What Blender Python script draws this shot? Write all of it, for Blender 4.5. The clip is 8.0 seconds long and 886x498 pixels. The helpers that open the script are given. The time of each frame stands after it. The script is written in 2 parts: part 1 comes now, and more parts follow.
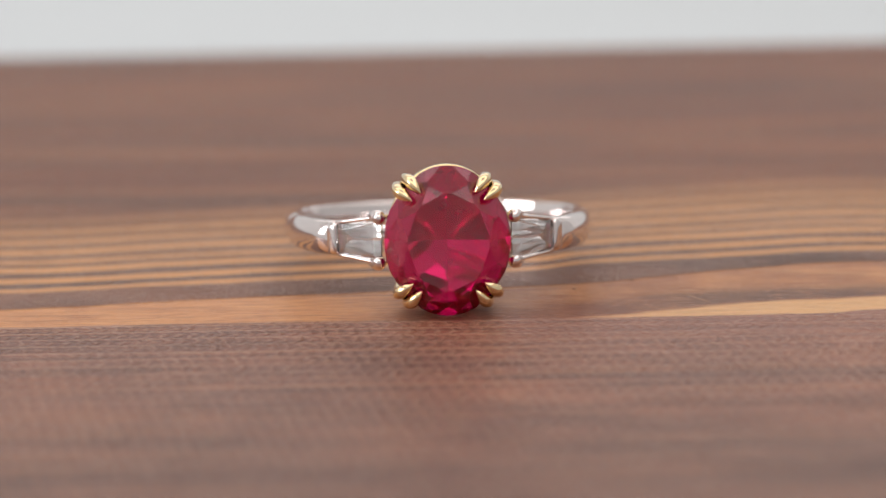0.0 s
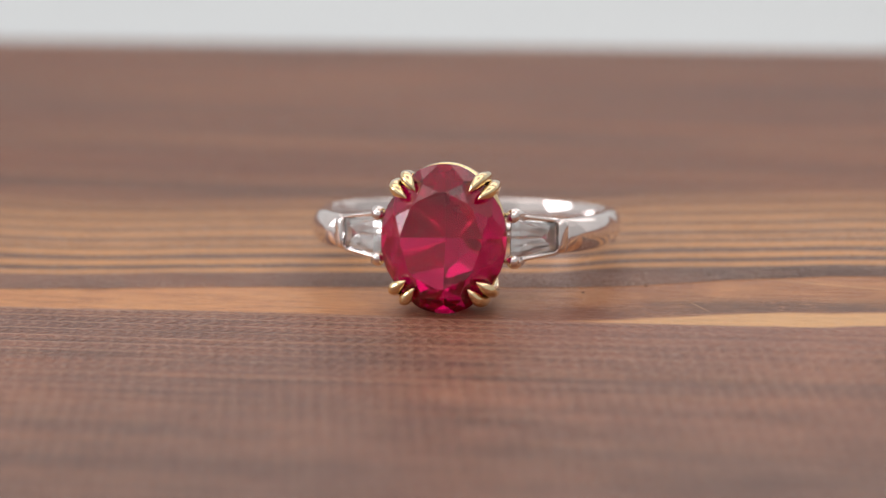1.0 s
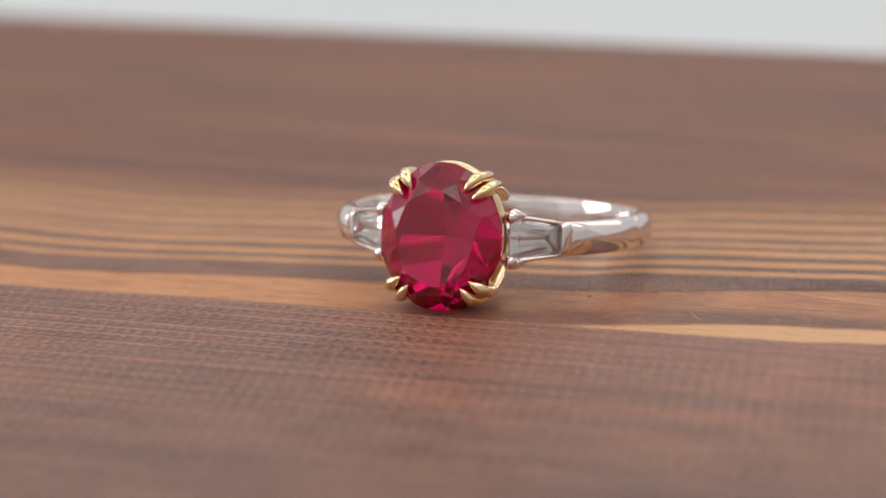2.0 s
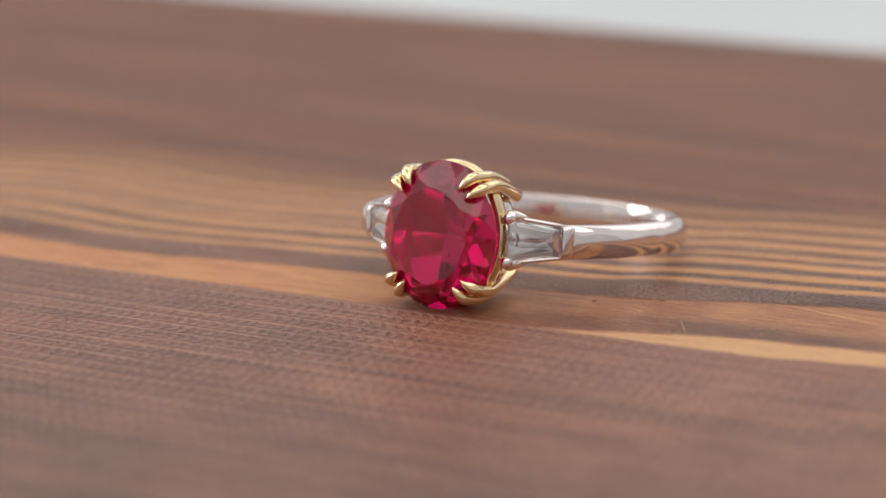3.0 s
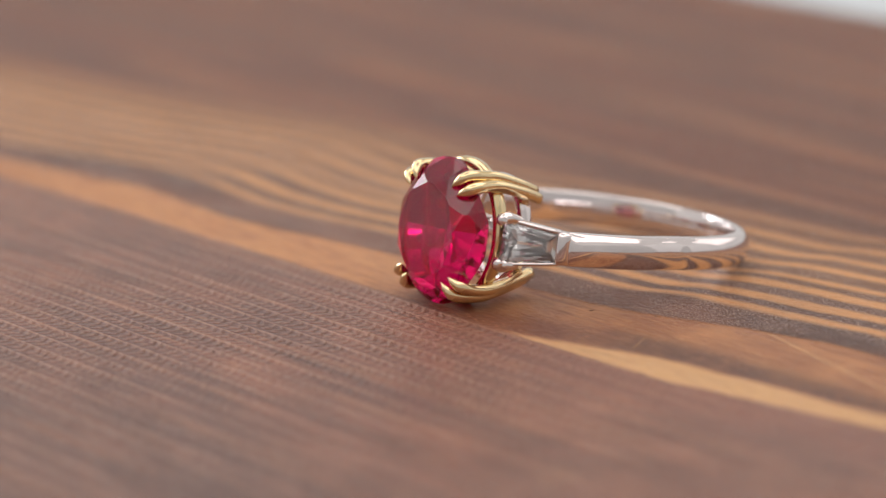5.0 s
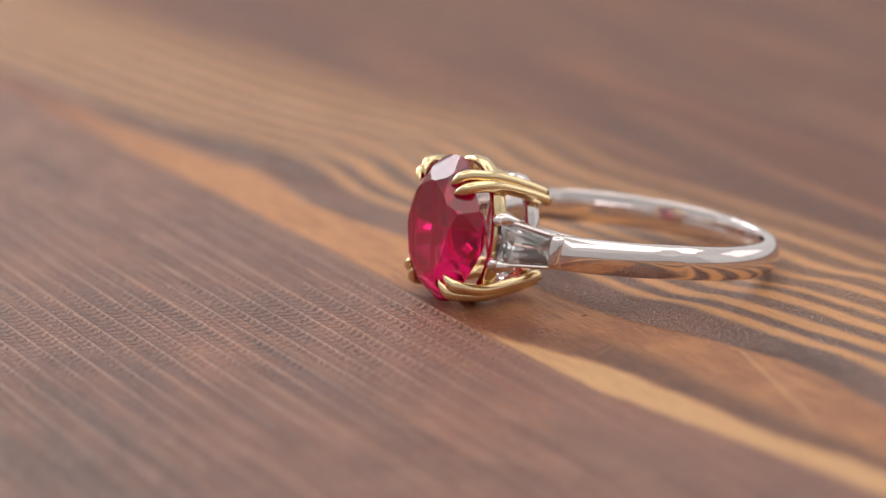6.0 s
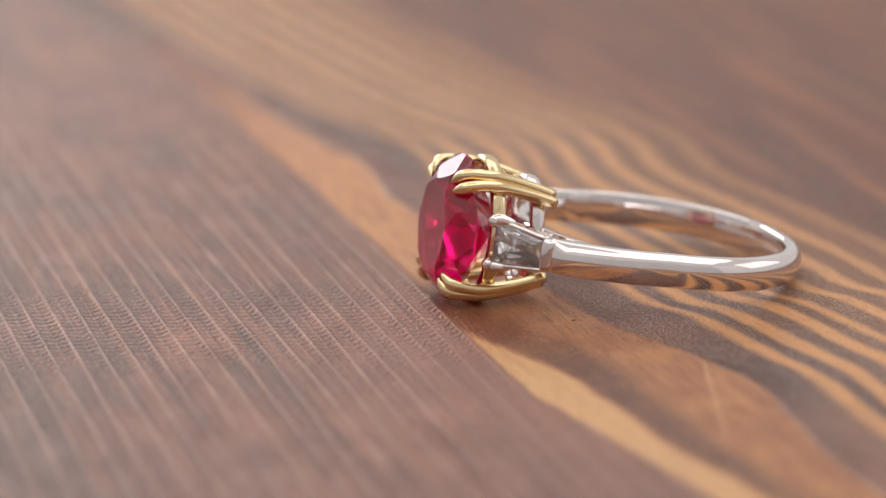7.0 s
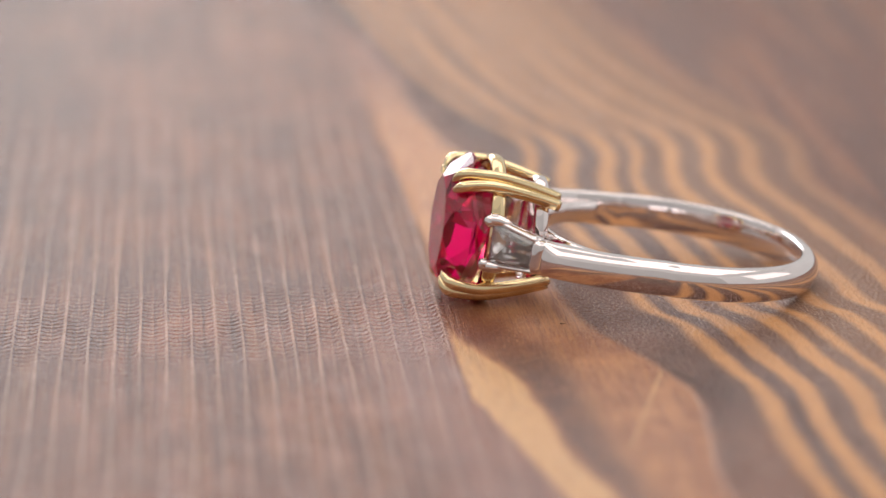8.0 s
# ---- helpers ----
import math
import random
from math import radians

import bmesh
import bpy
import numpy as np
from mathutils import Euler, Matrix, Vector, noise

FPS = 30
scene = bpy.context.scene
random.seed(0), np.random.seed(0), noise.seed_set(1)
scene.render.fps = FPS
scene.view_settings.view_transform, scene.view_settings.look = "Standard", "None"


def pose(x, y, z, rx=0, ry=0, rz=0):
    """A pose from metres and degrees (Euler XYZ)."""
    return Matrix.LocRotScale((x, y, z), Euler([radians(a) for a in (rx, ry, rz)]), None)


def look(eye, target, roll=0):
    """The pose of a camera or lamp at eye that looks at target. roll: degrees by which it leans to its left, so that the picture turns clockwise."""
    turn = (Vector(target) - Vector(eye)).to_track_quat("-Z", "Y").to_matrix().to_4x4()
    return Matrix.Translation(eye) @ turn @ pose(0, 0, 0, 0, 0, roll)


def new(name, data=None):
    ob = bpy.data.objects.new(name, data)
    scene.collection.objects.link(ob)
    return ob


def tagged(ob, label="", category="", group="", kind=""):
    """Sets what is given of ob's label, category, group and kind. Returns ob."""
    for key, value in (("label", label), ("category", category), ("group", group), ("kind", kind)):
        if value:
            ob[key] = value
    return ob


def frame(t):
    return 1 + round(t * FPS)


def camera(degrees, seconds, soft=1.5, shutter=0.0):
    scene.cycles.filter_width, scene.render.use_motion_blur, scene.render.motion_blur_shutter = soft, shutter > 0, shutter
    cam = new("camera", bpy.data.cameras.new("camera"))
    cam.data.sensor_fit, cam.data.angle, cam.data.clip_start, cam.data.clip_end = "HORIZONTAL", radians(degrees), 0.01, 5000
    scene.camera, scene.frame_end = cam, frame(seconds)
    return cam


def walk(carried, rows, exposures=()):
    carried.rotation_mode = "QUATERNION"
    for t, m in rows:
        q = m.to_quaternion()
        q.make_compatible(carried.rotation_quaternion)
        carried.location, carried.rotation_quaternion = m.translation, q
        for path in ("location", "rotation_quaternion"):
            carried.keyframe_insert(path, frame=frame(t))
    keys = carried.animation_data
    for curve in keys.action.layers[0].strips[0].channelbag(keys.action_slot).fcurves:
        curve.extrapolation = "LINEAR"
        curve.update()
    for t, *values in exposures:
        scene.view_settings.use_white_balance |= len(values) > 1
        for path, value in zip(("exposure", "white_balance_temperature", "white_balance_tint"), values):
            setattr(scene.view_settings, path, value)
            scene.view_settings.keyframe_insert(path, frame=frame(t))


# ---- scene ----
MM = 0.001

# ---- camera: an even arc round the ring ----
LENS = 14.0
AXIS, FAR, HIGH = (3.010, 1.818), 227.59, 59.80      # millimetres
PITCH, TURN, ROLL = -13.80, 0.81 - 3.5, -1.34        # degrees


def arc(angle):
    a = radians(angle - 3.5)
    eye = Vector((AXIS[0] + FAR * math.sin(a), AXIS[1] - FAR * math.cos(a), HIGH)) * MM
    return Matrix.Translation(eye) @ pose(0, 0, 0, 90 + PITCH, 0, angle + TURN) @ pose(0, 0, 0, 0, 0, ROLL)


cam = camera(LENS, 8.0, soft=1.5)
cam.data.dof.use_dof = True
cam.data.dof.focus_distance = 0.2325
cam.data.dof.aperture_fstop = 26.0
ANGLES = [(0, 0.31), (0.5, 5.08), (1, 10.00), (1.5, 14.81), (2.25, 22.69), (3, 30.86), (3.5, 36.30), (4, 41.09), (4.5, 46.44), (5.25, 55.42), (6, 64.32), (6.5, 69.64), (7, 74.79), (7.5, 79.45), (8, 84.80)]
walk(cam, [(t, arc(a)) for t, a in ANGLES])

# ---- light: a white studio with soft lamps overhead ----
world = bpy.data.worlds.new("studio")
scene.world = world
world.use_nodes = True
world.node_tree.nodes["Background"].inputs["Color"].default_value = (1.0, 0.955, 0.925, 1)
world.node_tree.nodes["Background"].inputs["Strength"].default_value = 0.72
scene.view_settings.exposure = -0.2


def soft_lamp(name, place, target, wide, deep, watts, colour):
    data = bpy.data.lights.new(name, "AREA")
    data.shape, data.size, data.size_y, data.energy, data.color = "RECTANGLE", wide * MM, deep * MM, watts, colour
    ob = new(name, data)
    ob.matrix_world = look(Vector(place) * MM, Vector(target) * MM)
    return ob


# four panels overhead, set round an open middle
for x, y, wide, deep in ((-150, 330, 620, 330), (330, 150, 330, 620), (150, -330, 620, 330), (-330, -150, 330, 620)):
    soft_lamp("ceiling_lamp", (x, y, 560), (x, y + 0.5, 0), wide, deep, 0.80, (1.0, 0.965, 0.935))
soft_lamp("soft_lamp", (-560, -90, 250), (0, 0, 20), 320, 260, 1.5, (0.95, 0.97, 1.0))
soft_lamp("soft_lamp", (60, 540, 260), (0, 0, 20), 420, 240, 0.25, (1.0, 0.97, 0.95))


# ---- material helpers ----
def material(name):
    mat = bpy.data.materials.new(name)
    mat.use_nodes = True
    tree = mat.node_tree
    return mat, tree.nodes, tree.links, tree.nodes["Principled BSDF"]


def node(nodes, kind, **values):
    n = nodes.new(kind)
    for key, value in values.items():
        n.inputs[key].default_value = value
    return n


def ramp(nodes, stops, mode="LINEAR"):
    n = nodes.new("ShaderNodeValToRGB")
    n.color_ramp.interpolation = mode
    els = n.color_ramp.elements
    while len(els) < len(stops):
        els.new(0.5)
    for el, (place, colour) in zip(els, stops):
        el.position = place
        el.color = (*colour, 1) if len(colour) == 3 else colour
    return n


def metal(name, colour, rough, scratch):
    mat, nodes, links, bsdf = material(name)
    bsdf.inputs["Metallic"].default_value = 1.0
    geo = nodes.new("ShaderNodeTexCoord")
    fine = node(nodes, "ShaderNodeTexNoise", Scale=2600.0, Detail=3.0)
    broad = node(nodes, "ShaderNodeTexNoise", Scale=420.0, Detail=2.0)
    links.new(geo.outputs["Object"], fine.inputs["Vector"])
    links.new(geo.outputs["Object"], broad.inputs["Vector"])
    spread = nodes.new("ShaderNodeMapRange")
    spread.inputs["To Min"].default_value, spread.inputs["To Max"].default_value = rough * 0.6, rough * 1.6
    links.new(broad.outputs["Fac"], spread.inputs["Value"])
    links.new(spread.outputs["Result"], bsdf.inputs["Roughness"])
    tint = ramp(nodes, [(0.3, tuple(c * 0.93 for c in colour)), (0.7, colour)])
    links.new(broad.outputs["Fac"], tint.inputs["Fac"])
    links.new(tint.outputs["Color"], bsdf.inputs["Base Color"])
    bump = node(nodes, "ShaderNodeBump", Strength=scratch, Distance=0.00002)
    links.new(fine.outputs["Fac"], bump.inputs["Height"])
    links.new(bump.outputs["Normal"], bsdf.inputs["Normal"])
    return mat


WHITE_METAL = metal("polished_platinum", (0.88, 0.805, 0.79), 0.05, 0.10)
GOLD = metal("polished_yellow_gold", (0.92, 0.73, 0.43), 0.09, 0.15)


def gem(name, colour, ior, body, share, gloss=0.5):
    """A cut stone; share: how much of its light is scattered by the silk in its body, of the colour body."""
    mat, nodes, links, bsdf = material(name)
    bsdf.inputs["Base Color"].default_value = (*colour, 1)
    bsdf.inputs["Roughness"].default_value = 0.0
    bsdf.inputs["IOR"].default_value = ior
    bsdf.inputs["Transmission Weight"].default_value = 1.0
    bsdf.inputs["Specular IOR Level"].default_value = gloss
    geo = nodes.new("ShaderNodeTexCoord")
    silk = node(nodes, "ShaderNodeTexNoise", Scale=700.0, Detail=4.0)
    links.new(geo.outputs["Object"], silk.inputs["Vector"])
    tint = ramp(nodes, [(0.3, tuple(c * 0.7 for c in body)), (0.7, tuple(min(1.0, c * 1.3) for c in body))])
    links.new(silk.outputs["Fac"], tint.inputs["Fac"])
    cloud = nodes.new("ShaderNodeBsdfDiffuse")
    links.new(tint.outputs["Color"], cloud.inputs["Color"])
    mixed = node(nodes, "ShaderNodeMixShader", Fac=share)
    links.new(bsdf.outputs[0], mixed.inputs[1])
    links.new(cloud.outputs[0], mixed.inputs[2])
    links.new(mixed.outputs[0], nodes["Material Output"].inputs["Surface"])
    return mat


RUBY = gem("ruby", (0.72, 0.001, 0.115), 1.76, (0.58, 0.001, 0.06), 0.14, 0.15)
DIAMOND = gem("diamond", (1.0, 0.97, 0.97), 2.3, (1.0, 0.95, 0.955), 0.08)


def plain(name, colour, rough):
    mat, nodes, links, bsdf = material(name)
    geo = nodes.new("ShaderNodeTexCoord")
    cloud = node(nodes, "ShaderNodeTexNoise", Scale=9.0, Detail=4.0)
    links.new(geo.outputs["Object"], cloud.inputs["Vector"])
    tint = ramp(nodes, [(0.3, tuple(c * 0.95 for c in colour)), (0.7, colour)])
    links.new(cloud.outputs["Fac"], tint.inputs["Fac"])
    links.new(tint.outputs["Color"], bsdf.inputs["Base Color"])
    bsdf.inputs["Roughness"].default_value = rough
    return mat


WALL_PAPER = plain("white_wall_paper", (0.78, 0.77, 0.765), 0.8)
REFLECTION_WALL = plain("reflection_wall_grey", (0.56, 0.55, 0.545), 0.8)
PAPER = plain("white_paper", (0.57, 0.60, 0.62), 0.7)


class Sums:
    """Short writing for chains of math nodes."""

    def __init__(self, nodes, links):
        self.nodes, self.links = nodes, links

    def put(self, n, slot, value):
        if isinstance(value, (int, float, tuple)):
            n.inputs[slot].default_value = value
        else:
            self.links.new(value, n.inputs[slot])

    def do(self, op, a, b=0.0, c=0.0):
        n = self.nodes.new("ShaderNodeMath")
        n.operation = op
        for slot, value in enumerate((a, b, c)):
            self.put(n, slot, value)
        return n.outputs[0]

    def step(self, value, low, high, to_low=0.0, to_high=1.0):
        """A soft step from to_low at low to to_high at high."""
        n = self.nodes.new("ShaderNodeMapRange")
        n.interpolation_type = "SMOOTHSTEP"
        for slot, v in enumerate((value, low, high, to_low, to_high)):
            self.put(n, slot, v)
        return n.outputs[0]

    def curve(self, u, points):
        """A smooth height over u, both in millimetres, from -100 to 100 and -10 to 40."""
        n = self.nodes.new("ShaderNodeFloatCurve")
        line = n.mapping.curves[0]
        spots = [((x + 100) / 200, (y + 10) / 50) for x, y in points]
        line.points[0].location, line.points[1].location = spots[0], spots[-1]
        for spot in spots[1:-1]:
            line.points.new(*spot)
        n.mapping.use_clip = False
        n.mapping.update()
        self.put(n, "Factor", 1.0)
        self.put(n, "Value", self.do("MULTIPLY_ADD", u, 1 / 200, 0.5))
        return self.do("MULTIPLY_ADD", n.outputs[0], 50.0, -10.0)

    def noise(self, vector, scale, detail=3.0, rough=0.55, centred=False):
        n = self.nodes.new("ShaderNodeMapping")
        n.inputs["Scale"].default_value = scale
        self.links.new(vector, n.inputs["Vector"])
        t = self.nodes.new("ShaderNodeTexNoise")
        t.inputs["Scale"].default_value, t.inputs["Detail"].default_value, t.inputs["Roughness"].default_value = 1.0, detail, rough
        self.links.new(n.outputs["Vector"], t.inputs["Vector"])
        return self.do("SUBTRACT", t.outputs["Fac"], 0.5) if centred else t.outputs["Fac"]

    def mix(self, fac, a, b):
        n = self.nodes.new("ShaderNodeMix")
        n.data_type = "RGBA"
        self.put(n, 0, fac)
        for slot, value in ((6, a), (7, b)):
            self.put(n, slot, (*value, 1.0) if isinstance(value, tuple) else value)
        return n.outputs[2]


def wood_material():
    mat, nodes, links, bsdf = material("stained_pine")
    m = Sums(nodes, links)
    geo = nodes.new("ShaderNodeTexCoord")
    scale = nodes.new("ShaderNodeVectorMath")
    scale.operation = "SCALE"
    scale.inputs["Scale"].default_value = 1000.0
    links.new(geo.outputs["Object"], scale.inputs[0])
    spot = scale.outputs[0]                       # millimetres on the board
    split = nodes.new("ShaderNodeSeparateXYZ")
    links.new(spot, split.inputs[0])
    u = split.outputs[0]
    wave = m.noise(spot, (0.045, 0.16, 0.2), 3.0, centred=True)
    jag = m.noise(spot, (0.35, 1.1, 1.0), 4.0, centred=True)
    v = m.do("ADD", split.outputs[1], m.do("MULTIPLY", wave, 0.8))
    v = m.do("ADD", v, m.do("MULTIPLY", jag, 0.6))

    # the growth lines that part the zones
    edge = m.curve(u, [(-100, -4.0), (-72, -2.7), (-45, -2.0), (-29, -1.6), (-7, -1.2), (8, -1.4), (16, -1.25), (23, -1.2), (28, -0.4), (34, 0.7), (44, 2.2), (70, 4.5), (100, 6.5)])
    pale_top = m.curve(u, [(-100, -4), (-10, -3.5), (5, -2.0), (10.5, -1.0), (14.5, 0.2), (17, 1.0), (22, 2.1), (25, 2.3), (29, 2.9), (36, 3.3), (44, 4.8), (70, 7), (100, 8.5)])
    amber_low = m.curve(u, [(-100, -4), (-12, -1.5), (-4, 1.0), (5, 2.2), (11, 3.6), (15, 4.9), (20, 5.5), (29, 6.0), (36, 6.2), (44, 7.2), (70, 9.5), (100, 11.5)])
    dusk_low = m.curve(u, [(-100, -2.6), (-80, 0.3), (-65, 1.0), (-52, 2.3), (-41, 3.8), (-30, 3.2), (-18, 4.8), (-7, 5.9), (4, 6.9), (9, 7.6), (13, 8.8), (20, 10.9), (26, 12.1), (34, 11.7), (45, 11.3), (70, 14), (100, 17)])
    dusk_top = m.curve(u, [(-100, 0), (-70, 3.4), (-57, 5.9), (-46, 8.6), (-30, 7.4), (-19, 8.8), (-12, 9.6), (0, 10.9), (5, 11.3), (9, 12.9), (18, 14.2), (26, 15.5), (34, 15.3), (46, 15.8), (70, 19), (100, 24)])

    fibre = m.noise(spot, (0.12, 4.5, 1.0), 4.0)
    fine = m.noise(spot, (0.5, 14.0, 1.0), 3.0)
    blot = m.noise(spot, (0.05, 0.11, 0.1), 4.0)
    cloud = m.noise(spot, (0.16, 0.22, 0.2), 3.0)
    grit = m.noise(spot, (2.3, 3.4, 1.0), 3.0)

    # front: dark wood with pale lines along the grain
    lane = m.do("ADD", split.outputs[1], m.do("MULTIPLY", m.noise(spot, (0.02, 0.4, 0.1), 2.0, centred=True), 0.9))
    saw = m.do("FRACT", m.do("MULTIPLY", lane, 0.62))
    ridge = m.step(m.do("ABSOLUTE", m.do("SUBTRACT", saw, 0.5)), 0.42, 0.48)
    thin_saw = m.do("FRACT", m.do("MULTIPLY", lane, 1.24))
    thin = m.step(m.do("ABSOLUTE", m.do("SUBTRACT", thin_saw, 0.5)), 0.40, 0.49)
    lines = m.do("MAXIMUM", ridge, m.do("MULTIPLY", thin, 0.5))
    lines = m.do("MULTIPLY", lines, m.step(cloud, 0.36, 0.60, 0.2, 1.0))
    front = m.mix(m.step(blot, 0.35, 0.68), FRONT_DARK, FRONT_WARM)
    front = m.mix(m.do("MULTIPLY", lines, m.step(fibre, 0.3, 0.7, 0.35, 0.75)), front, LINE)
    front = m.mix(m.do("MULTIPLY", m.step(m.noise(spot, (0.11, 0.2, 0.1), 2.0), 0.64, 0.76), 0.22), front, HONEY)
    # deeper in tone towards the near edge
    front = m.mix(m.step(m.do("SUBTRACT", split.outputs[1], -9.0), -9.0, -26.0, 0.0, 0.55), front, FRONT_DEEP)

    # ripples across the front; stain and painted shade in hollows, painted highlights on crests
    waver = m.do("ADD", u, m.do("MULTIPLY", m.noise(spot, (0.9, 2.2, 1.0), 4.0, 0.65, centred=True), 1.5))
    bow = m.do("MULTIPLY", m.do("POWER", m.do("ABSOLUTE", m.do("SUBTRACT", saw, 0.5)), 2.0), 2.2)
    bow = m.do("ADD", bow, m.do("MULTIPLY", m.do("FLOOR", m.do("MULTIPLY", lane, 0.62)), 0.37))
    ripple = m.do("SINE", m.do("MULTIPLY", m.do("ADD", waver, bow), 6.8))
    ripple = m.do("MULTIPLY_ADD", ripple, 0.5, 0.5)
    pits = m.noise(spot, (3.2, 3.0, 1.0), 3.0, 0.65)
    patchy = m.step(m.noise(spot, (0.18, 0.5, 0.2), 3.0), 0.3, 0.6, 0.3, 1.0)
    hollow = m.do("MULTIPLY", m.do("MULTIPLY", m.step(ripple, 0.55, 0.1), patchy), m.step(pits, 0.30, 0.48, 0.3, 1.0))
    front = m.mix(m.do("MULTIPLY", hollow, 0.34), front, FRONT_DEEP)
    front = m.mix(m.do("MULTIPLY", m.step(ripple, 0.6, 1.0), m.step(pits, 0.43, 0.56, 0.0, 0.4)), front, PALE)

    front = m.mix(m.do("MULTIPLY", ridge, m.do("MULTIPLY", m.step(pits, 0.36, 0.58, 0.15, 0.5), m.step(blot, 0.3, 0.6, 0.5, 1.0))), front, PALE)
    groove = m.step(m.do("ABSOLUTE", m.do("SUBTRACT", thin_saw, 0.22)), 0.15, 0.04)
    front = m.mix(m.do("MULTIPLY", groove, m.step(fibre, 0.35, 0.6, 0.15, 0.5)), front, FRONT_DEEP)
    streaks = m.noise(spot, (0.025, 0.9, 0.1), 4.0, 0.6)
    front = m.mix(m.step(streaks, 0.5, 0.66, 0.0, 0.5), front, FRONT_DEEP)
    front = m.mix(m.step(streaks, 0.48, 0.34, 0.0, 0.38), front, AMBER)
    front = m.mix(m.do("MULTIPLY", lines, m.step(fibre, 0.25, 0.6, 0.12, 0.36)), front, PALE)
    calm = m.do("MULTIPLY", m.step(u, 1.0, 7.0), m.step(m.do("SUBTRACT", v, edge), -9.0, -3.0))
    front = m.mix(m.do("MULTIPLY", calm, 0.5), front, m.mix(m.step(fibre, 0.35, 0.75), RUST, FRONT_DARK))

    # the broad amber band with its brown heart
    amber = m.mix(m.step(fibre, 0.3, 0.7), AMBER, HONEY)
    amber = m.mix(m.step(m.noise(spot, (0.35, 7.0, 1.0), 4.0), 0.5, 0.7, 0.0, 0.7), amber, RUST)
    amber = m.mix(m.step(m.noise(spot, (0.09, 1.3, 1.0), 4.0, 0.6), 0.5, 0.7, 0.0, 0.55), amber, RUST)
    heart = m.do("MULTIPLY", m.step(m.do("SUBTRACT", v, pale_top), -0.5, 0.8), m.step(m.do("SUBTRACT", v, amber_low), 1.6, -1.4))
    heart = m.do("MULTIPLY", heart, m.step(u, -8.0, -1.0))
    amber = m.mix(m.do("MULTIPLY", heart, m.step(cloud, 0.25, 0.62, 0.6, 0.95)), amber, m.mix(m.step(u, 6.0, 18.0), RUST, STREAK))
    pale = m.do("MULTIPLY", m.step(m.do("SUBTRACT", v, pale_top), 0.2, -0.3), m.step(u, 2.0, 16.0))
    amber = m.mix(m.do("MULTIPLY", pale, 0.6), amber, CREAM)
    tan = m.do("MULTIPLY", m.step(m.do("SUBTRACT", v, amber_low), -0.5, 1.0), m.step(u, -6.0, 6.0))
    amber = m.mix(m.do("MULTIPLY", tan, m.step(cloud, 0.3, 0.65, 0.15, 0.55)), amber, RUST)
    amber = m.mix(m.step(u, -45.0, -85.0, 0.0, 0.8), amber, FRONT_DARK)

    # streaks behind the dark strip
    over = m.do("SUBTRACT", v, dusk_top)
    over = m.do("ADD", over, m.do("MULTIPLY", m.noise(spot, (0.03, 0.1, 0.1), 2.0, centred=True), 1.4))
    light, dark = (1, 1, 1), (0, 0, 0)
    marks = [0.0, 1.1, 2.4, 3.8, 5.4, 6.8, 8.0, 8.9, 10.7, 12.0, 13.8, 15.0, 16.8, 18.2, 20.2, 21.8]
    soft = 0.28
    stops = [(0.0, light)]
    for k, d in enumerate(marks[1:]):
        a, b = (light, dark) if k % 2 == 0 else (dark, light)
        if len(stops) < 30:
            stops += [((d - soft) / 26, a), ((d + soft) / 26, b)]
    streak = ramp(nodes, stops)
    m.put(streak, "Fac", m.do("DIVIDE", over, 26.0))
    strength = m.step(over, 26.0, 12.0, 0.12, 1.0)
    strength = m.do("MULTIPLY", strength, m.step(cloud, 0.2, 0.7, 0.8, 1.0))
    back = m.mix(m.do("MULTIPLY", streak.outputs["Color"], strength), STREAK, HONEY)
    wide = m.do("MULTIPLY", m.step(over, 24.0, 17.0), m.step(over, 1.0, 12.0, 0.0, 0.22))
    back = m.mix(wide, back, HONEY)
    veil = m.noise(spot, (0.012, 0.16, 0.1), 3.0)
    back = m.mix(m.do("MULTIPLY", m.step(over, 18.0, 26.0), m.step(veil, 0.40, 0.64, 0.0, 0.5)), back, RUST)

    far = m.noise(spot, (0.02, 0.42, 0.1), 4.0, 0.6)
    back = m.mix(m.do("MULTIPLY", m.step(over, 14.0, 24.0), m.step(far, 0.46, 0.66, 0.1, 0.5)), back, AMBER)

    strip = m.mix(m.step(blot, 0.3, 0.7), DUSK, BACK)
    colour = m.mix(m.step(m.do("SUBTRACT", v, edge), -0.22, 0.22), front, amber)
    in_strip = m.step(m.do("SUBTRACT", v, dusk_low), -0.45, 0.45)
    colour = m.mix(in_strip, colour, strip)
    past = m.step(m.do("SUBTRACT", v, dusk_top), -0.5, 0.5)
    colour = m.mix(past, colour, back)

    # two pale scratches, dark specks, fibre everywhere
    for u0, v0, u1, v1, wide, shade in ((19.7, 10.8, 36.3, 6.7, 0.16, 0.5), (15.2, 4.7, 17.2, 1.7, 0.10, 0.35)):
        length = math.hypot(u1 - u0, v1 - v0)
        au, av = (u1 - u0) / length, (v1 - v0) / length
        du, dv = m.do("SUBTRACT", u, u0), m.do("SUBTRACT", split.outputs[1], v0)
        along = m.do("ADD", m.do("MULTIPLY", du, au), m.do("MULTIPLY", dv, av))
        across = m.do("ABSOLUTE", m.do("SUBTRACT", m.do("MULTIPLY", dv, au), m.do("MULTIPLY", du, av)))
        mask = m.do("MULTIPLY", m.step(across, wide, wide * 0.3), m.do("MULTIPLY", m.step(along, -0.5, 1.5), m.step(along, length + 0.5, length - 1.5)))
        colour = m.mix(m.do("MULTIPLY", mask, shade), colour, CREAM)
    colour = m.mix(m.step(fine, 0.54, 0.74, 0.0, 0.48), colour, FRONT_DEEP)
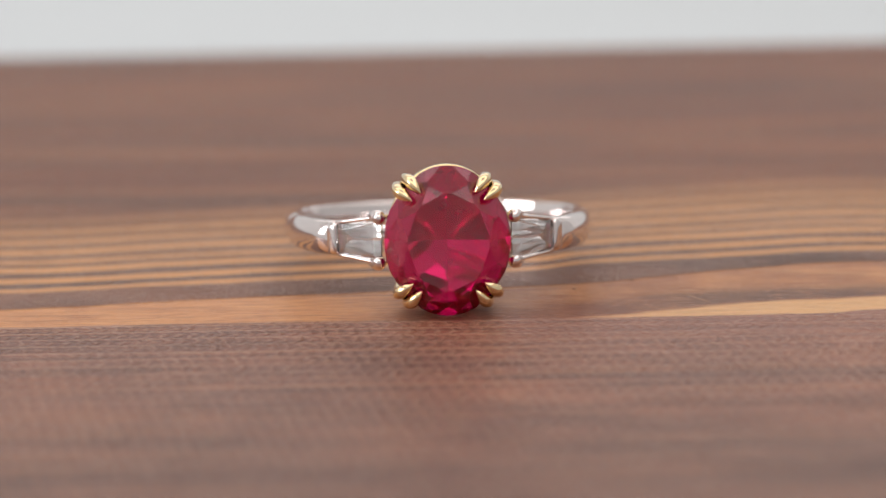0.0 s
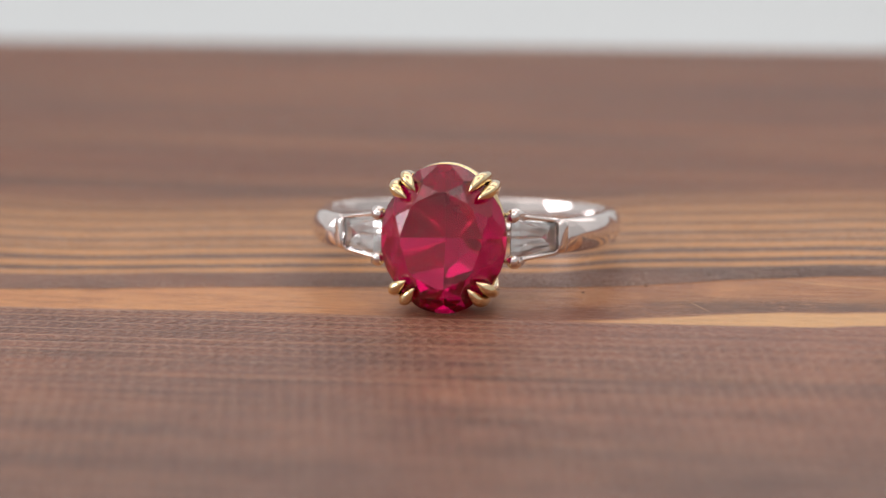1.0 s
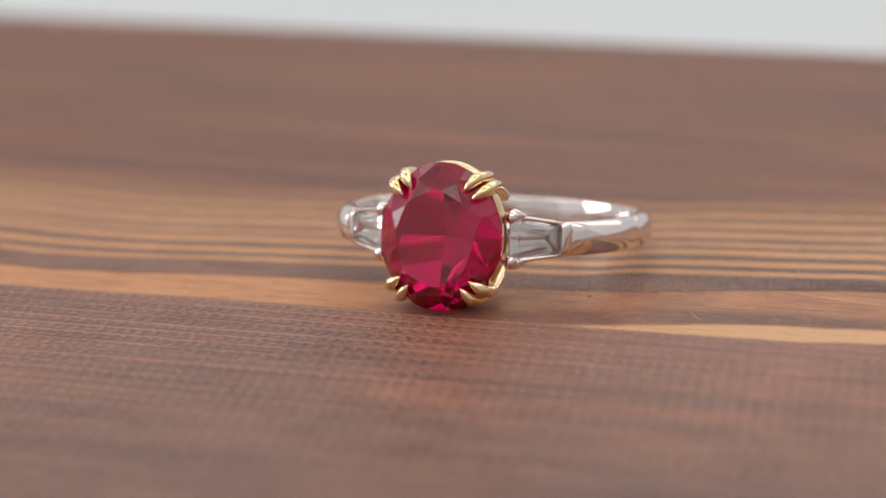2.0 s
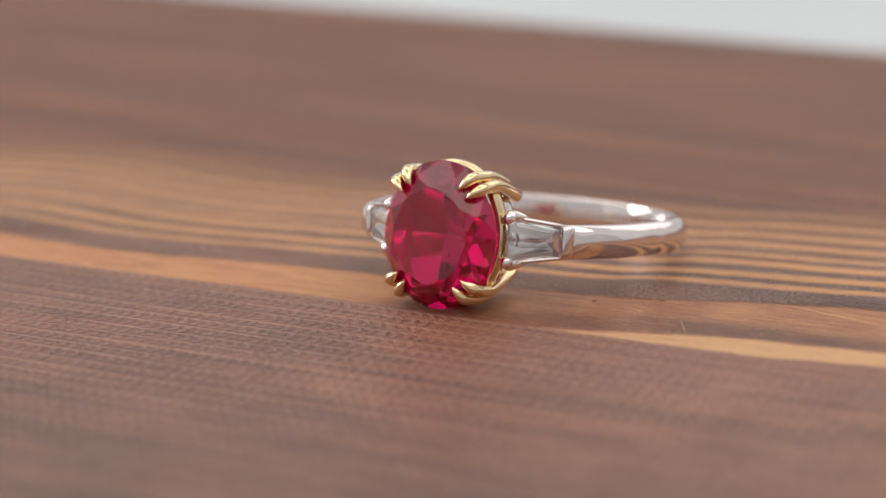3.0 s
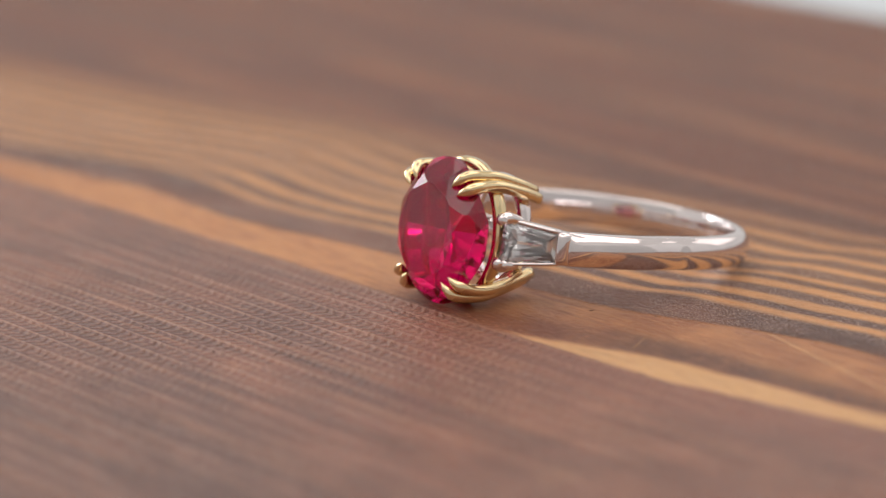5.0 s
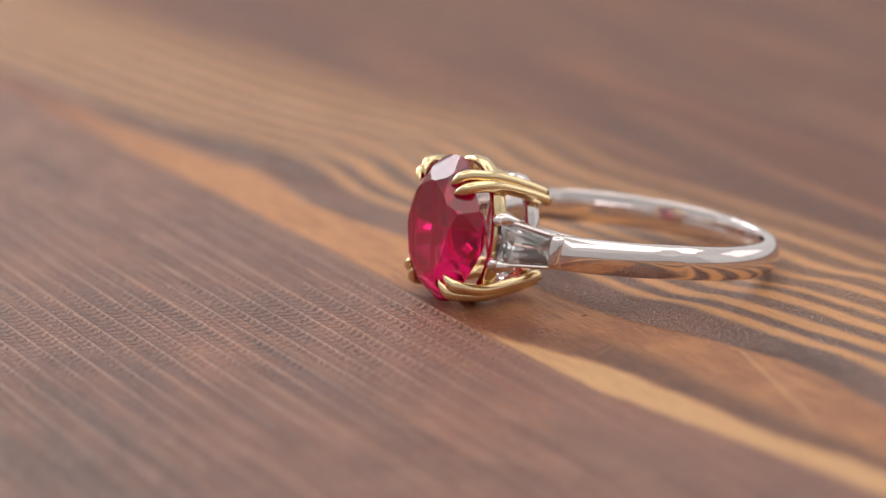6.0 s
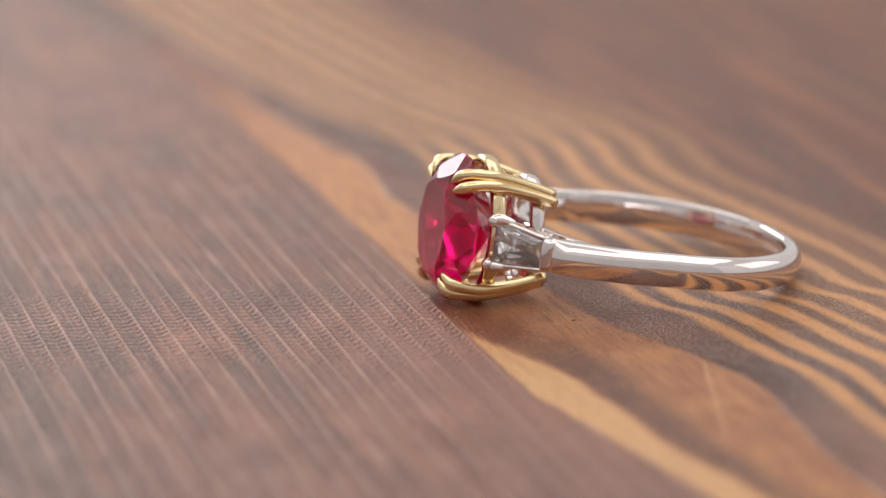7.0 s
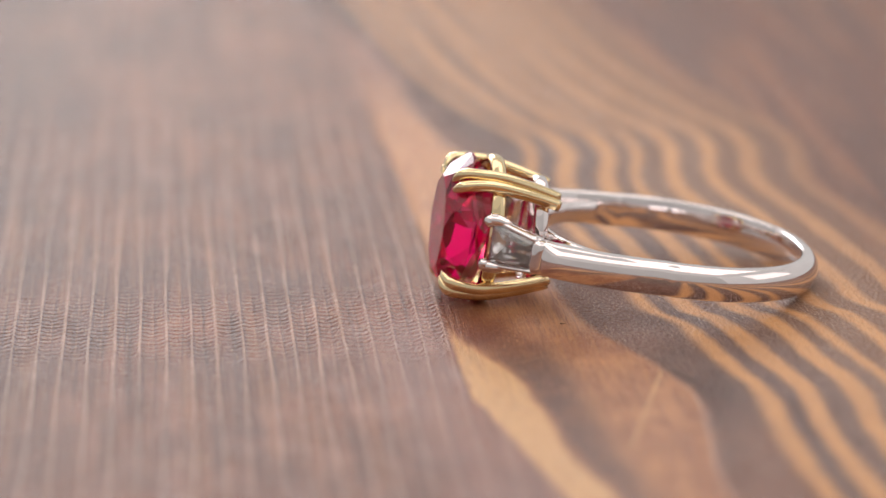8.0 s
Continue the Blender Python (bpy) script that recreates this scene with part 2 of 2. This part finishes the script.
    colour = m.mix(m.step(fine, 0.44, 0.26, 0.0, 0.42), colour, CREAM)
    colour = m.mix(m.step(grit, 0.70, 0.78, 0.0, 0.45), colour, FRONT_DEEP)
    # glints painted as bright specks in the strip, short worn fibres on the amber
    wear_glint = m.noise(spot, (0.10, 0.30, 0.1), 3.0)
    glints = m.do("MULTIPLY", m.step(m.noise(spot, (6.0, 7.5, 1.0), 2.0), 0.55, 0.62), m.do("MULTIPLY", in_strip, m.do("SUBTRACT", 1.0, m.do("MULTIPLY", past, m.do("MAXIMUM", streak.outputs["Color"], m.step(over, 10.0, 18.0))))))
    colour = m.mix(m.do("MULTIPLY", glints, m.step(wear_glint, 0.36, 0.54, 0.15, 0.75)), colour, GLINT)
    behind = m.do("MULTIPLY", m.step(m.do("SUBTRACT", v, edge), -0.2, 0.4), m.do("SUBTRACT", 1.0, in_strip))
    shreds = m.do("MULTIPLY", m.step(m.noise(spot, (1.6, 8.0, 1.0), 3.0, 0.6), 0.58, 0.64), behind)
    colour = m.mix(m.do("MULTIPLY", shreds, m.step(wear_glint, 0.42, 0.56, 0.05, 0.85)), colour, LINE)
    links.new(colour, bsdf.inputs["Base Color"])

    # satin varnish, rougher on the dark fibres
    rough = m.do("MULTIPLY_ADD", grit, 0.22, ROUGH)
    rough = m.do("MULTIPLY_ADD", fibre, 0.10, rough)
    links.new(rough, bsdf.inputs["Roughness"])

    # relief: combed ridges in front, ripples across them, grain behind
    swell = m.do("MULTIPLY", ripple, m.do("SUBTRACT", 1.0, m.do("MULTIPLY", ridge, 0.8)))
    front_relief = m.do("ADD", m.do("MULTIPLY", m.do("MULTIPLY", swell, patchy), 0.24), m.do("MULTIPLY", lines, 0.05))
    front_relief = m.do("ADD", front_relief, m.do("ADD", m.do("MULTIPLY", grit, 0.05), m.do("MULTIPLY", pits, 0.22)))
    front_relief = m.do("MULTIPLY", front_relief, m.do("MULTIPLY_ADD", calm, -0.6, 1.0))
    back_relief = m.do("ADD", m.do("MULTIPLY", grit, m.do("MULTIPLY_ADD", m.do("SUBTRACT", in_strip, m.do("MULTIPLY", past, 0.4)), 0.40, 0.06)),
                       m.do("MULTIPLY", fibre, 0.05))
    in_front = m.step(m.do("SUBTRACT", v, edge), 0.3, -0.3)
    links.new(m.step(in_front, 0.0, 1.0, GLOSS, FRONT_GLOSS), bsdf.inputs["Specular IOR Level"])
    height = m.do("ADD", m.do("MULTIPLY", front_relief, in_front), m.do("MULTIPLY", back_relief, m.do("SUBTRACT", 1.0, in_front)))
    height = m.do("ADD", height, m.do("MULTIPLY", fine, 0.03))
    bump = node(nodes, "ShaderNodeBump", Strength=1.0, Distance=0.001)
    links.new(height, bump.inputs["Height"])
    links.new(bump.outputs["Normal"], bsdf.inputs["Normal"])
    return mat


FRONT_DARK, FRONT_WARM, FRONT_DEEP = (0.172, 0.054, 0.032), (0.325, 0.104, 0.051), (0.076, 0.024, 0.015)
LINE, HONEY, AMBER, CREAM = (0.54, 0.252, 0.142), (0.62, 0.300, 0.122), (0.43, 0.172, 0.073), (0.66, 0.40, 0.19)
RUST, DUSK, BACK, STREAK = (0.16, 0.045, 0.024), (0.09, 0.042, 0.033), (0.21, 0.084, 0.050), (0.100, 0.043, 0.033)
GLINT, PALE = (0.62, 0.46, 0.39), (0.58, 0.345, 0.245)
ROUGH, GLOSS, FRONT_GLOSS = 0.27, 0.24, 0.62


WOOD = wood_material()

SPLINTER = plain("dark_splinter", (0.05, 0.022, 0.014), 0.6)


# ---- mesh helpers, in millimetres ----
def part(name, bm, mat, parent=None, label="", smooth=True):
    for v in bm.verts:
        v.co *= MM
    bmesh.ops.recalc_face_normals(bm, faces=bm.faces[:])
    mesh = bpy.data.meshes.new(name)
    bm.to_mesh(mesh)
    bm.free()
    mesh.materials.append(mat)
    mesh.shade_smooth() if smooth else mesh.shade_flat()
    ob = new(name, mesh)
    ob.parent = parent
    return tagged(ob, label)


def loft(bm, rings, closed=False):
    """Skin equal rings of points; the ends are capped unless the rings close on themselves."""
    rows = [[bm.verts.new(p) for p in ring] for ring in rings]
    n = len(rows[0])
    for a, b in zip(rows, rows[1:] + rows[:1] if closed else rows[1:]):
        for i in range(n):
            bm.faces.new((a[i], a[(i + 1) % n], b[(i + 1) % n], b[i]))
    if not closed:
        bm.faces.new(rows[0][::-1])
        bm.faces.new(rows[-1])
    return rows


def spline(points, steps=8):
    """A smooth line through the points."""
    pts = [Vector(p) for p in points]
    pts = [2 * pts[0] - pts[1]] + pts + [2 * pts[-1] - pts[-2]]
    out = []
    for i in range(1, len(pts) - 2):
        p0, p1, p2, p3 = pts[i - 1 : i + 3]
        for s in range(steps):
            t = s / steps
            out.append(0.5 * (2 * p1 + (p2 - p0) * t + (2 * p0 - 5 * p1 + 4 * p2 - p3) * t * t + (3 * p1 - p0 - 3 * p2 + p3) * t ** 3))
    return out + [pts[-2]]


def tube(bm, line, radius, sides=12, up=(0, 0, 1), flat=1.0, power=1.0, closed=False):
    """A tube along a line; radius(s) for s from 0 to 1; flat widens it along up."""
    rings, n = [], len(line)
    for i, p in enumerate(line):
        a, b = (line[i - 1], line[(i + 1) % n]) if closed else (line[max(i - 1, 0)], line[min(i + 1, n - 1)])
        along = (b - a).normalized()
        side = along.cross(Vector(up)).normalized()
        over = side.cross(along)
        r = radius(i / (n - 1))
        ring = []
        for k in range(sides):
            t = 2 * math.pi * k / sides
            c, s = math.cos(t), math.sin(t)
            c, s = math.copysign(abs(c) ** power, c), math.copysign(abs(s) ** power, s)
            ring.append(p + side * (r * c) + over * (r * flat * s))
        rings.append(ring)
    loft(bm, rings, closed)


def cut(bm, point, normal):
    """Grind one facet: all beyond the plane is taken away."""
    res = bmesh.ops.bisect_plane(bm, geom=bm.verts[:] + bm.edges[:] + bm.faces[:], dist=1e-5, plane_co=point, plane_no=normal, clear_outer=True)
    edges = [e for e in res["geom_cut"] if isinstance(e, bmesh.types.BMEdge)]
    if len(edges) > 2:
        bmesh.ops.contextual_create(bm, geom=edges)


# ---- the setting ----
def slab(name, corners, low, high, mat, bevel, kind, label, category):
    bm = bmesh.new()
    loft(bm, [[(x, y, low) for x, y in corners], [(x, y, high) for x, y in corners]])
    if bevel:
        bmesh.ops.bevel(bm, geom=[e for e in bm.edges], offset=bevel, segments=3, affect="EDGES")
    return tagged(part(name, bm, mat, None, label, smooth=False), "", category, "", kind)


def build_setting():
    slab("table_top", [(-900, -900), (900, -900), (900, 900), (-900, 900)], -40, -18, PAPER, 0, "structure",
         "matt white studio table under the board", "table")
    # the grey wall is added, out of view, to tone reflections in the stones
    for name, start, end, mat, label in (("backdrop", 35, 235, WALL_PAPER, "plain white paper backdrop curved round the table"),
                                         ("reflection_wall", 236, 394, REFLECTION_WALL, "unseen light grey wall added on the open side for reflections")):
        bm = bmesh.new()
        count = 24
        rings = []
        for k in range(count + 1):
            a = radians(start + (end - start) * k / count)
            rings.append([(r * math.cos(a), r * math.sin(a), z) for r, z in ((700, -18), (712, -18), (712, 400), (700, 400))])
        loft(bm, rings)
        tagged(part(name, bm, mat, None, label, smooth=False), "", "backdrop" if name == "backdrop" else "wall", "", "structure")


BOARD_TURN = -3.86


def build_board():
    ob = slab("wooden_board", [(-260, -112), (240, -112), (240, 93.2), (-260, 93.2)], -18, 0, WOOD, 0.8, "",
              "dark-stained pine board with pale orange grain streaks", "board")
    ob.rotation_euler = (0, 0, radians(BOARD_TURN))
    return ob


# ---- the ring ----
TILT, LEAN = 9.2, 0.9
RING_Y, RING_Z = 13.7, 2.69      # where the ring's centre lies, in millimetres
HEAD = -13.5                     # the girdle of the big stone, before the ring's centre


def ruby_stone(parent):
    """An oval mixed cut with its table to -y, ground as a round of radius 1 and drawn out."""
    bm = bmesh.new()
    n = 64
    loft(bm, [[(math.cos(2 * math.pi * k / n), y, math.sin(2 * math.pi * k / n)) for k in range(n)] for y in (-0.6, 1.0)])

    def facet(turn, slope, reach, face):
        a, s = radians(turn), radians(slope)
        normal = Vector((math.cos(a) * math.sin(s), face * math.cos(s), math.sin(a) * math.sin(s)))
        point = Vector((math.cos(a) * reach, -0.03 if face < 0 else 0.09, math.sin(a) * reach))
        cut(bm, point, normal)

    cut(bm, Vector((0, -0.36, 0)), Vector((0, -1, 0)))
    for k in range(8):
        facet(45 * k, 43, 1.0, -1)
    for k in range(16):
        facet(22.5 * k + 11.25, 51, 0.998, -1)
    for k in range(8):
        a = radians(45 * k + 22.5)
        s = radians(26)
        cut(bm, Vector((math.cos(a) * 0.62, -0.36, math.sin(a) * 0.62)), Vector((math.cos(a) * math.sin(s), -math.cos(s), math.sin(a) * math.sin(s))))
    for k in range(16):
        facet(22.5 * k + 11.25, 62, 0.998, 1)
    for k in range(8):
        facet(45 * k + 22.5, 49, 0.985, 1)
    for k in range(8):
        facet(45 * k, 42, 0.90, 1)
    for k in range(4):
        facet(90 * k + 45, 33, 0.74, 1)
    for v in bm.verts:
        v.co = Vector((v.co.x * 4.08, HEAD + v.co.y * 4.9, v.co.z * 4.85))
    return part("ruby", bm, RUBY, parent, "large oval faceted crimson ruby", smooth=False)


def claw(sx, sz, which):
    """One of two gold claws at a corner of the head, from the base to its tip on the stone."""
    x, z = ((2.46, 3.96), (3.18, 3.29))[which]
    bx, bz = 2.82 + (x - 2.82) * 0.80, 3.62 + (z - 3.62) * 0.80     # the two run side by side behind the girdle
    ux, uz = Vector((x / 4.08 ** 2, z / 4.85 ** 2)).normalized()
    line = spline([Vector((sx * (bx * 0.80), -7.9, sz * (bz * 0.74))),
                   Vector((sx * (bx * 0.90), -9.6, sz * (bz * 0.87))),
                   Vector((sx * (bx * 1.0), -11.8, sz * (bz * 1.0))),
                   Vector((sx * (bx * 1.02), -13.0, sz * (bz * 1.02))),
                   Vector((sx * (x - 0.05), -14.2, sz * (z - 0.04))),
                   Vector((sx * (x - 0.6 * ux), -14.72, sz * (z - 0.6 * uz))),
                   Vector((sx * (x - 1.12 * ux), -14.92, sz * (z - 1.12 * uz)))], 6)
    bm = bmesh.new()

    def radius(s):
        if s < 0.72:
            return 0.42
        q = (s - 0.72) / 0.28
        return 0.42 + 0.03 * math.sin(q * math.pi) - 0.395 * q ** 1.15

    tube(bm, line, radius, 16, up=(ux * sx, 0, uz * sz), power=1.2)
    return bm


def oval(ax, az, y, count=64):
    return [Vector((ax * math.cos(2 * math.pi * k / count), y, az * math.sin(2 * math.pi * k / count))) for k in range(count)]


def build_ring():
    ring = new("gemstone_ring")
    tagged(ring, "platinum and gold ring with oval ruby and two diamonds", "ring")
    ring.matrix_basis = pose(0, RING_Y * MM, RING_Z * MM, -TILT, LEAN, 0)

    # the shank: from shoulder to shoulder round the back
    half = [(7.32, -9.55), (8.15, -8.2), (8.92, -6.3), (9.42, -4.25)]
    half += [((9.82 + 0.2 * max(0, math.sin(radians(2 * a)))) * math.cos(radians(a)), (9.62 + 0.2 * max(0, math.sin(radians(2 * a)))) * math.sin(radians(a))) for a in range(-12, 91, 6)]
    half = [Vector((x, y, 0)) for x, y in half]
    line = spline(half + [Vector((-p.x, p.y, 0)) for p in half[-2::-1]], 5)
    rings, last = [], len(line) - 1
    for i, p in enumerate(line):
        along = (line[min(i + 1, last)] - line[max(i - 1, 0)]).normalized()
        out = along.cross(Vector((0, 0, 1)))
        end = min(i, last - i) / last
        wide = 1.1 + 0.02 * max(0, 1 - end / 0.12)
        thick = 0.60 + 0.12 * max(0, 1 - end / 0.1) - 0.40 * max(0, 1 - end / 0.02) ** 2
        shape = [(-1, -0.9), (-0.9, -1.0), (-0.5, -1.0)]
        shape += [(-0.2 + 1.2 * math.cos(radians(a)), math.sin(radians(a))) for a in range(-80, 81, 10)]
        shape += [(-0.5, 1.0), (-0.9, 1.0), (-1, 0.9)]
        rings.append([p + out * (thick * u) + Vector((0, 0, wide * w)) for u, w in shape])
    bm = bmesh.new()
    loft(bm, rings)
    part("shank", bm, WHITE_METAL, ring, "polished platinum shank")

    # the bridge under the head closes the circle
    bm = bmesh.new()
    tube(bm, spline([Vector((9.0 * math.cos(radians(a)), 9.0 * math.sin(radians(a)) * 0.93, 0)) for a in range(-158, -21, 8)], 3),
         lambda s: 0.45, 12, up=(0, 0, 1), flat=1.5, power=0.6)
    part("bridge", bm, WHITE_METAL, ring)

    ruby_stone(ring)
    for sx in (-1, 1):
        for sz in (-1, 1):
            for which in (0, 1):
                part("claw", claw(sx, sz, which), GOLD, ring, "yellow gold claw")
    # gold rails under the stone
    for name, ax, az, y, r, flat in (("gallery_rail", 3.62, 4.55, -12.0, 0.34, 1.5), ("base_rail", 2.6, 3.45, -8.9, 0.36, 1.4)):
        bm = bmesh.new()
        tube(bm, oval(ax, az, y), lambda s: r, 10, up=(0, 1, 0), flat=flat, power=0.7, closed=True)
        part(name, bm, GOLD if name == "gallery_rail" else WHITE_METAL, ring)
    # the two tapered diamonds and their settings
    for sx in (-1, 1):
        wide_end, thin_end = Vector((sx * 4.25, -12.35, 0)), Vector((sx * 6.95, -10.05, 0))
        along = (thin_end - wide_end).normalized()
        out = along.cross(Vector((0, 0, 1))) * sx
        if out.y > 0:
            out = -out
        length = (thin_end - wide_end).length

        def spot(u, w, d):
            return wide_end + along * u + Vector((0, 0, w)) + out * d

        bm = bmesh.new()
        h0, h1 = 1.42, 0.92
        rows = []
        for inset, drop in ((0.0, 0.0), (0.24, 0.16), (0.50, 0.26)):
            rows.append([spot(inset, h0 - inset * 0.85, drop), spot(length - inset, h1 - inset * 0.85, drop),
                         spot(length - inset, -h1 + inset * 0.85, drop), spot(inset, -h0 + inset * 0.85, drop)])
        low = []
        for inset, slim, drop in ((0.95, 0.06, -1.38), (0.62, 0.38, -0.98), (0.3, 0.72, -0.53), (0.0, 1.0, -0.12)):      # steps down to a keel
            thin = -0.12 + (drop + 0.12) * 0.68
            low.append([spot(inset, h0 * slim, drop), spot(length - inset, h1 * slim, thin),
                        spot(length - inset, -h1 * slim, thin), spot(inset, -h0 * slim, drop)])
        loft(bm, low + rows)
        part("baguette_diamond", bm, DIAMOND, ring, "clear tapered baguette diamond", smooth=False)

        for sz in (-1, 1):
            bm = bmesh.new()
            tube(bm, [spot(-0.1 + (length + 0.3) * s / 6, sz * (h0 + 0.10 + (h1 - h0) * s / 6), -0.35) for s in range(7)],
                 lambda s: 0.15, 10, up=out, flat=3.2, power=0.6)
            part("channel_wall", bm, WHITE_METAL, ring)
            bm = bmesh.new()
            tube(bm, spline([spot(1.15, sz * (h0 + 0.02), -0.3), spot(0.45, sz * (h0 + 0.12), 0.0), spot(-0.05, sz * (h0 + 0.06), 0.26), spot(0.12, sz * (h0 - 0.26), 0.44)], 5),
                 lambda s: 0.24 + 0.20 * min(1, s / 0.4) if s < 0.75 else 0.44 - 0.8 * (s - 0.75) ** 1.2 * 1.2, 12, up=out)
            part("small_claw", bm, WHITE_METAL, ring, "rounded platinum claw")
        bm = bmesh.new()
        rings = []
        for q, high, front, back in ((0.0, 0.98, 0.22, -1.15), (0.06, 1.06, 0.32, -1.2), (0.2, 1.1, 0.35, -1.2), (0.5, 1.1, 0.32, -1.2),
                                     (0.75, 1.08, 0.24, -1.2), (0.9, 1.02, 0.10, -1.15), (1.0, 0.90, -0.12, -1.05)):
            mid, deep = (front + back) / 2, (front - back) / 2
            ring_points = []
            for k in range(32):
                c, w = math.cos(2 * math.pi * k / 32), math.sin(2 * math.pi * k / 32)
                ring_points.append(spot(length + 0.04 + q, math.copysign(abs(w) ** 0.45, w) * high, mid + math.copysign(abs(c) ** 0.45, c) * deep))
            rings.append(ring_points)
        loft(bm, rings)
        part("shoulder_cap", bm, WHITE_METAL, ring)
    return ring


build_setting()
build_board()
build_ring()


def build_splinter(x, y, turn, length):
    """A sliver of dark wood lying on the board."""
    bm = bmesh.new()
    tube(bm, spline([Vector((-length / 2, 0, 0)), Vector((-length * 0.2, 0.03, 0.02)), Vector((length * 0.2, -0.02, 0.03)), Vector((length / 2, 0.02, 0.02))], 3),
         lambda q: 0.008 + 0.022 * math.sin(math.pi * q), 6)
    ob = tagged(part("splinter", bm, SPLINTER, None, "tiny dark sliver of wood on the board"), "", "splinter", "slivers on the board")
    ob.matrix_basis = pose(x * MM, y * MM, 0.02 * MM, 0, 0, turn)


for spot_x, spot_y, spot_turn, spot_long in ((8.56, 5.38, 70, 0.42), (12.6, 7.2, -15, 0.3)):
    build_splinter(spot_x, spot_y, spot_turn, spot_long)


def motions():
    """Only the camera moves: board and ring rest."""


motions()
